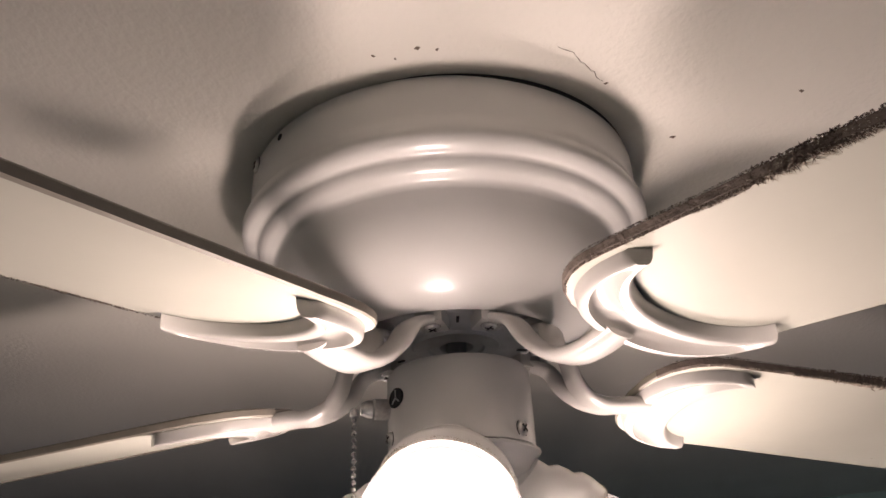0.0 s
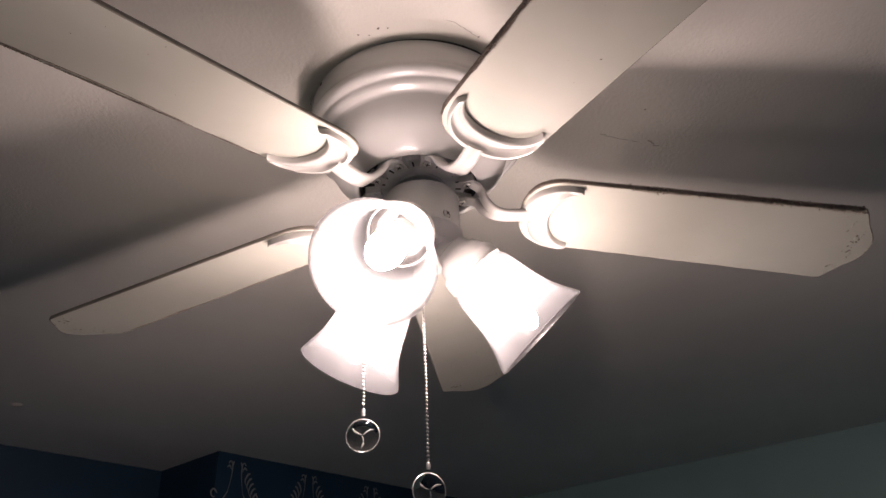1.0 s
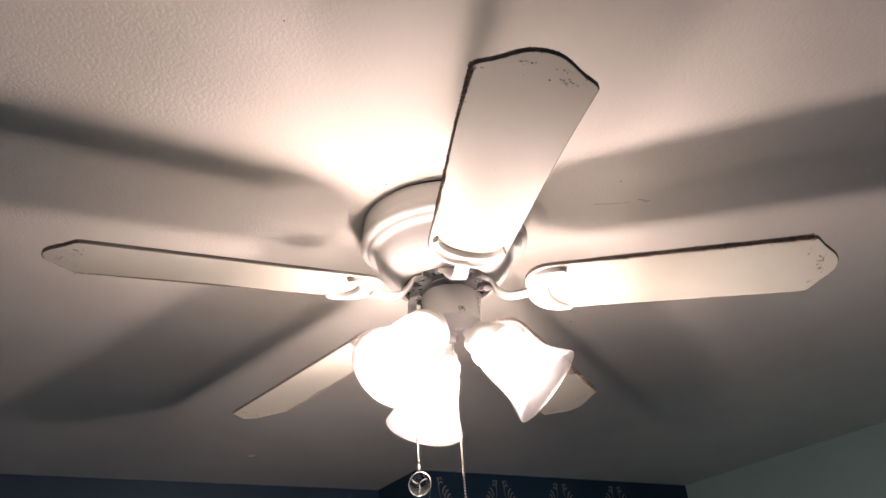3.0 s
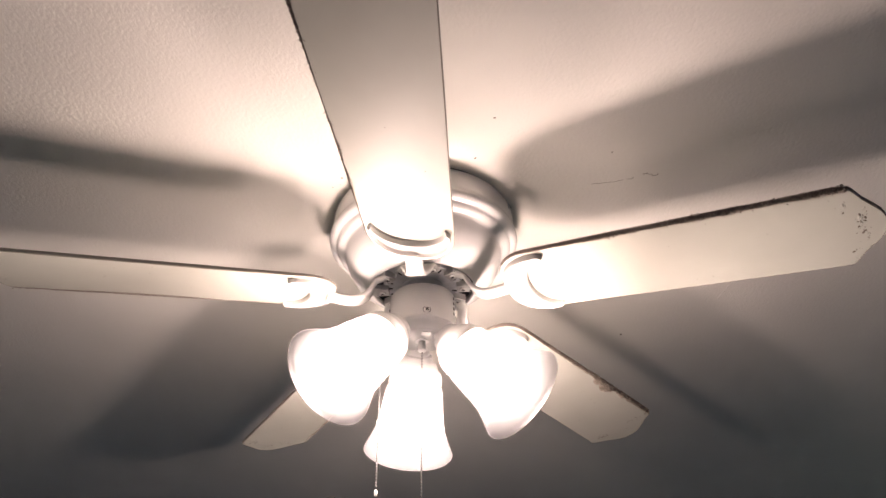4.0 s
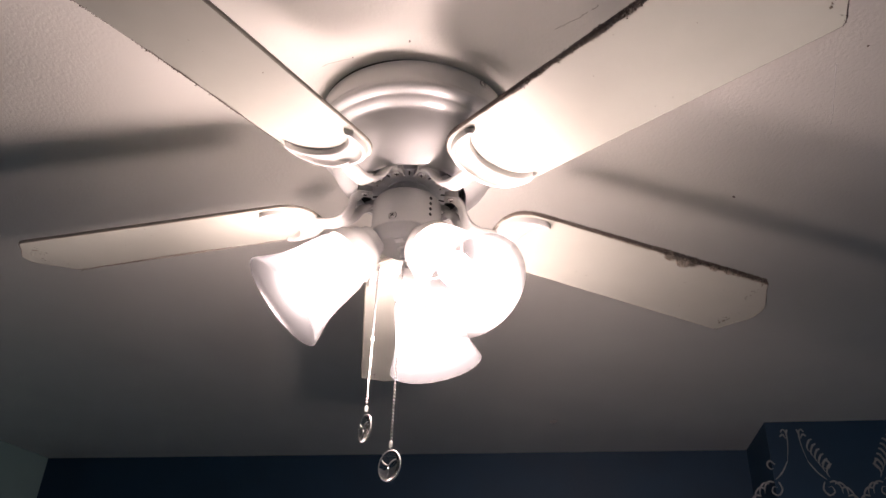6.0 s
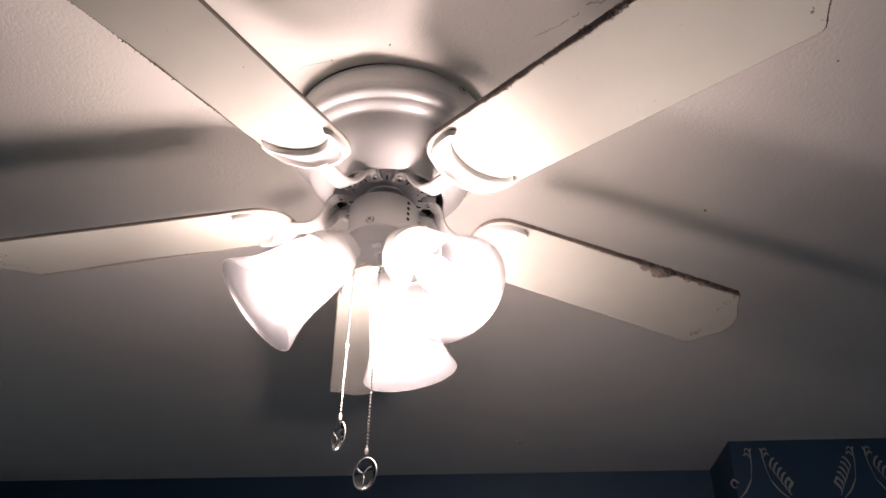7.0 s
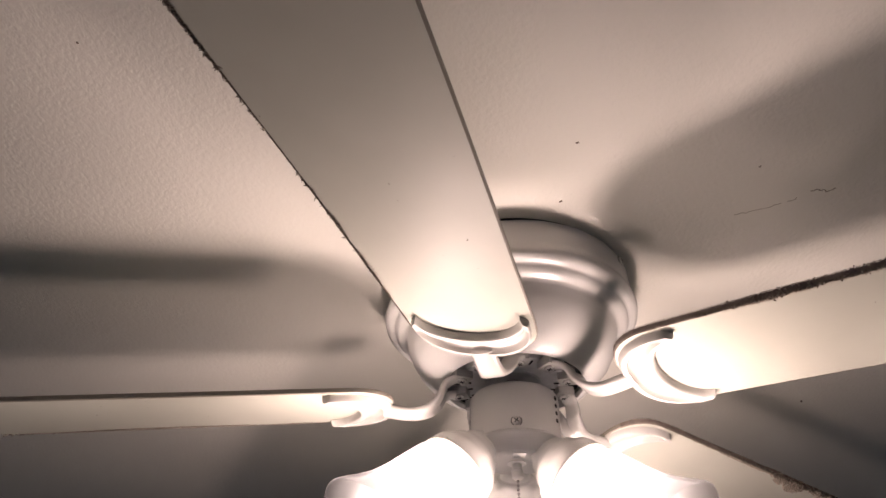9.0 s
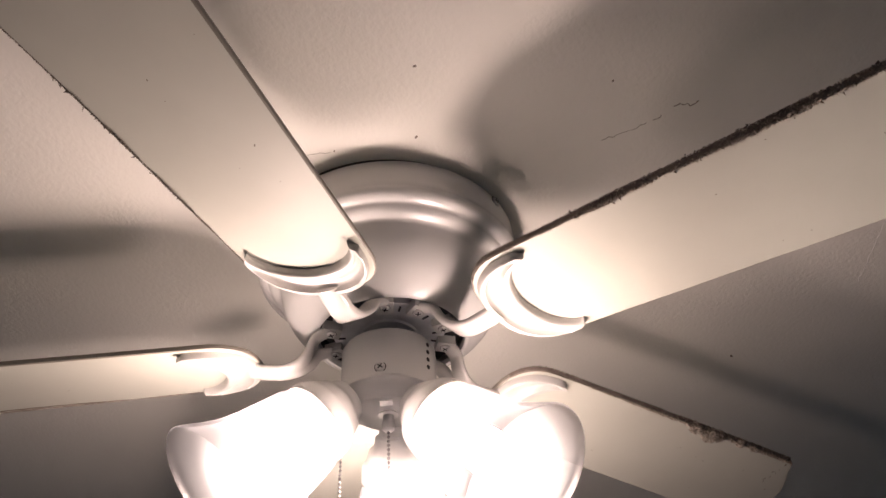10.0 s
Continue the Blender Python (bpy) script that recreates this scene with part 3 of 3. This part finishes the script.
SHADE, HOLDER, BULB_ME, BULB_BASE, SOCKET = shade_mesh(), holder_mesh(), bulb_mesh(), bulb_base_mesh(), socket_mesh()
for az, rho, height, tilt in LAMPS:
    a, t = radians(az), radians(tilt)
    d = Vector((math.cos(a) * math.cos(t), math.sin(a) * math.cos(t), -math.sin(t)))
    rim = Vector((rho * math.cos(a), rho * math.sin(a), height))
    holder = part("lamp_holder", HOLDER, None, fan, "white enamel shade holder")
    holder.matrix_local = aim(rim - d * 0.1045, d)
    tagged(part("dust", lint_mesh(d, int(az) + 200), None, holder, "grey lint along the holder's upper edge"), kind="stuff")
    part("glass_shade", SHADE, None, holder, "lit frosted white bell glass shade")
    part("bulb", BULB_ME, None, holder, "lit white bulb")
    part("bulb_base", BULB_BASE, None, holder)
    part("socket", SOCKET, None, holder)


# pull chains
def chain_mesh(length, pitch=0.0038, r=0.0016):
    bm = bmesh.new()
    for k in range(int(length / pitch)):
        bmesh.ops.create_icosphere(bm, subdivisions=1, radius=r, matrix=Matrix.Translation((0, 0, -k * pitch)))
    box(bm, -0.00012, 0.00012, -0.00012, 0.00012, -length, 0)
    return finish(bm, "pull_chain", BRASS)


def ring(bm, R, r, m, n=40, k=10):
    rows = [[bm.verts.new(m @ Vector(((R + r * math.cos(2 * math.pi * j / k)) * math.cos(2 * math.pi * i / n), (R + r * math.cos(2 * math.pi * j / k)) * math.sin(2 * math.pi * i / n), r * math.sin(2 * math.pi * j / k)))) for j in range(k)] for i in range(n)]
    for i in range(n):
        for j in range(k):
            bm.faces.new((rows[i][j], rows[(i + 1) % n][j], rows[(i + 1) % n][(j + 1) % k], rows[i][(j + 1) % k]))


def pull(x, y, top, length, facing, fitting, joint):
    chain = part("pull_chain", chain_mesh(length), None, fan, "beaded metal pull chain with clear round pendant")
    chain.location = (x, y, top)
    bm = bmesh.new()
    lathe(bm, fitting, 24)
    part("chain_fitting", bm, STEEL, chain)
    bm = bmesh.new()
    lathe(bm, [(0.0, 0.003), (0.0016, 0.0022), (0.0022, -0.001), (0.0019, -0.0045), (0.0, -0.0058)], 16, Matrix.Translation((0, 0, -length)))
    part("connector", bm, STEEL, chain)
    bm = bmesh.new()
    lathe(bm, [(0.0, 0.004), (0.0015, 0.0032), (0.0019, 0.0), (0.0015, -0.0032), (0.0, -0.004)], 14, Matrix.Translation((0, 0, -joint)))
    part("chain_joint", bm, STEEL, chain)
    c = Matrix.Translation((0, 0, -length - 0.0235)) @ pose(0, 0, 0, 90, 0, facing + 90)
    bm = bmesh.new()
    lathe(bm, [(0.0, -0.0018), (0.0090, -0.0016), (0.0150, -0.0010), (0.0156, -0.0005), (0.0156, 0.0005), (0.0150, 0.0010), (0.0090, 0.0016), (0.0, 0.0018)], 48, c)
    pendant = part("pendant", bm, ACRYLIC, chain, "clear acrylic disc")
    bm = bmesh.new()
    ring(bm, 0.0158, 0.0006, c)
    part("pendant_rim", bm, STEEL, chain)
    bm = bmesh.new()
    for q in range(3):
        path = [c @ pose(0, 0, 0, 0, 0, q * 120 + 25) @ Vector((0.001 + 0.0037 * i, 0.0011 * i * (3 - i) * 0.6, 0.0019)) for i in range(4)]
        tube(bm, path, [0.0003, 0.0007, 0.0010, 0.0003], [0.0004] * 4, c.to_3x3() @ Vector((0.2, 1, 0)), 8)
    part("blade_emblem", bm, STEEL, chain)
    return chain


pull(-0.001, 0.0, -0.205, 0.221, -60, [(0.0, 0.0140), (0.0085, 0.0138), (0.0088, 0.0125), (0.0046, 0.0120), (0.0046, 0.0070), (0.0054, 0.0062), (0.0054, -0.0005), (0.0035, -0.002), (0.0, -0.002)], 0.055)
side_chain = pull(-0.0600, -0.0165, -0.154, 0.220, -78, [(0.0, 0.003), (0.0025, 0.002), (0.0025, -0.002), (0.0, -0.003)], 0.135)
a = math.atan2(-0.0165, -0.0600)
bm = bmesh.new()
lathe(bm, [(0.0, 0.0), (0.0058, 0.0), (0.0062, 0.001), (0.0062, 0.009), (0.0052, 0.010), (0.0052, 0.0125), (0.0035, 0.0165), (0.0, 0.0165)], 28, aim((0.042 * math.cos(a), 0.042 * math.sin(a), -0.1515), (math.cos(a), math.sin(a), 0)))
part("chain_switch", bm, SCREW_STEEL, switch, "ribbed steel chain switch")
a = radians(-146.4)
bm = bmesh.new()
lathe(bm, [(0.0062, -0.001), (0.0062, 0.0006), (0.0052, 0.0009), (0.0050, 0.0004), (0.0, 0.0004)], 28, aim((0.0424 * math.cos(a), 0.0424 * math.sin(a), -0.1483), (math.cos(a), math.sin(a), 0)) @ Matrix.Diagonal((1.2, 0.9, 1, 1)))
badge = part("badge", bm, DARK, switch, "small dark round badge")
bm = bmesh.new()
for q in (90, 215, 325):
    box(bm, 0.0004, 0.0046, -0.0004, 0.0004, 0.0004, 0.0008, aim((0.0424 * math.cos(a), 0.0424 * math.sin(a), -0.1483), (math.cos(a), math.sin(a), 0)) @ pose(0, 0, 0, 0, 0, q))
part("badge_spokes", bm, MOTOR, badge, "", False)
for q in range(4):
    a, z = radians(25.0), -0.138 - 0.0075 * q
    bm = bmesh.new()
    lathe(bm, [(0.0021, -0.001), (0.0021, 0.0005), (0.0015, 0.0007), (0.0, 0.0007)], 18, aim((0.0424 * math.cos(a), 0.0424 * math.sin(a), z), (math.cos(a), math.sin(a), 0)))
    part("slot_dot", bm, DARK, switch)


# ---- marks on the ceiling ----
def flake(name, x, y, size, mat, label, seed, long=1.0, turn=0.0):
    """A chip or lifted flake of paint on the ceiling's underside."""
    rnd = random.Random(seed)
    bm = bmesh.new()
    n = 9
    low = [bm.verts.new((size * long * math.cos(2 * math.pi * k / n) * rnd.uniform(0.5, 1.1), size * math.sin(2 * math.pi * k / n) * rnd.uniform(0.5, 1.1), 0)) for k in range(n)]
    top = [bm.verts.new((v.co.x * 0.6, v.co.y * 0.6, -size * rnd.uniform(0.2, 0.6))) for v in low]
    for k in range(n):
        bm.faces.new((low[k], low[(k + 1) % n], top[(k + 1) % n], top[k]))
    bm.faces.new(top)
    bm.faces.new(low)
    ob = part(name, bm, mat, None, "", True, 30)
    ob.matrix_world = pose(x, y, CEIL, 0, 0, turn)
    return tagged(ob, label, "paint chip", "paint chips on the ceiling")


CHIPS = [(-0.011, -0.141, 0.0016, 1.2), (-0.034, -0.137, 0.0010, 1.5), (-0.023, -0.134, 0.0008, 1.6), (-0.001, -0.139, 0.0009, 2.0), (0.091, -0.104, 0.0012, 1.3), (0.1415, -0.0485, 0.0016, 1.8),
         (0.206, -0.0865, 0.0013, 1.6), (0.076, -0.457, 0.0014, 1.2), (0.013, 0.4995, 0.0026, 1.3), (0.274, 0.064, 0.0012, 1.5), (0.323, 0.439, 0.0016, 1.3)]
for k, (x, y, size, long) in enumerate(CHIPS):
    flake("paint_chip", x, y, size, CHIP, "tiny dark chip in the white ceiling paint", 40 + k, long, 37 * k)
flake("paint_flake", -1.155, 0.785, 0.012, PLASTER_CHIP, "lifted flake of off-white paint on the ceiling", 77, 1.4, 30)


def crack(points, r, label, mat, seed, gaps=(0, 0, 1)):
    rnd = random.Random(seed)
    path = []
    for a, b in zip(points, points[1:]):
        for k in range(7):
            t = k / 7
            path.append(Vector((a[0] + (b[0] - a[0]) * t + rnd.uniform(-1, 1) * 0.0012, a[1] + (b[1] - a[1]) * t + rnd.uniform(-1, 1) * 0.0012, CEIL - 0.0001)))
    bm = bmesh.new()
    k = 0
    while k < len(path) - 2:
        n = rnd.choice((4, 5, 7))
        run = path[k:k + n]
        if len(run) > 1:
            tube(bm, run, [r * rnd.uniform(0.3, 1.2) for _ in run], [r * 0.35] * len(run), Vector((0.3, 1, 0)), 6)
        k += n - 1 + rnd.choice(gaps)
    return tagged(part("ceiling_crack", bm, mat), label, "crack", kind="structure")


crack([(0.219, 0.099), (0.239, 0.114), (0.261, 0.125), (0.270, 0.128)], 0.00045, "fine dark crack in the ceiling paint", CRACK, 3)
crack([(0.279, 0.128), (0.285, 0.133), (0.288, 0.142), (0.301, 0.143)], 0.0007, "short dark crack in the ceiling paint", CRACK, 5)
crack([(0.062, -0.137), (0.078, -0.121), (0.091, -0.104)], 0.00025, "thin cobweb strand on the ceiling paint", CHIP, 8)
crack([(0.287, 0.429), (0.24, 0.47), (0.19, 0.512)], 0.0007, "pale raised ridge in the ceiling paint", RIDGE, 9, (0,))


# ---- silver scroll stencils on the bulkhead ----
def sprig(thing, pts, w0, w1):
    path = spline([(x, 0, z) for x, z in pts], 6)
    k = len(path)
    widths = [max(0.0006, (w0 + (w1 - w0) * i / (k - 1)) * math.sin(math.pi * min(1, 0.12 + 0.88 * i / (k - 1))) ** 0.6) for i in range(k)]
    bm = bmesh.new()
    tube(bm, path, widths, [0.0004] * k, Vector((1, 0, 0.35)), 6)
    part("scroll_stroke", bm, SILVER_PAINT, thing)


def stencil(s0, first=False):
    ob = new("scroll_stencil")
    for m in (-1, 1):
        def q(*pts):
            return [(m * x, z) for x, z in pts]
        sprig(ob, q((0.030, -0.030), (0.024, -0.022), (0.016, -0.034), (0.018, -0.070), (0.026, -0.110)), 0.0022, 0.0014)
        sprig(ob, q((0.034, -0.042), (0.026, -0.036), (0.019, -0.048)), 0.003, 0.002)
        sprig(ob, q((0.012, -0.022), (0.016, -0.032), (0.017, -0.046)), 0.003, 0.002)
        for i in range(0 if first and m < 0 else 6):
            x, z = 0.030 + 0.0075 * i, -0.060 - 0.0135 * i
            sprig(ob, q((x + 0.017, z + 0.010), (x + 0.009, z + 0.006), (x + 0.001, z - 0.012), (x + 0.006, z - 0.026)), 0.0035, 0.0018)
        sprig(ob, q((0.060, -0.118), (0.072, -0.108), (0.080, -0.118), (0.074, -0.130), (0.064, -0.128)), 0.003, 0.002)
        sprig(ob, q((0.026, -0.110), (0.045, -0.140), (0.066, -0.160)), 0.002, 0.0022)
        sprig(ob, q((0.058, -0.165), (0.052, -0.185), (0.064, -0.200), (0.078, -0.192), (0.074, -0.178), (0.064, -0.180)), 0.003, 0.0015)
        for i in range(5):
            x, z = 0.070 + 0.013 * i, -0.166 - 0.008 * i * i * 0.5
            sprig(ob, q((x, z), (x + 0.014, z + 0.002), (x + 0.026, z - 0.012), (x + 0.028, z - 0.030)), 0.003, 0.0018)
    ob.matrix_world = ROOM @ pose(s0, BOX_N - 0.0006, CEIL)
    return tagged(ob, "silver leafy scroll stencil painted on the navy bulkhead", "wall stencil", "scroll stencils on the bulkhead")


for k in range(4):
    stencil(0.758 + 0.272 * k, k == 0)
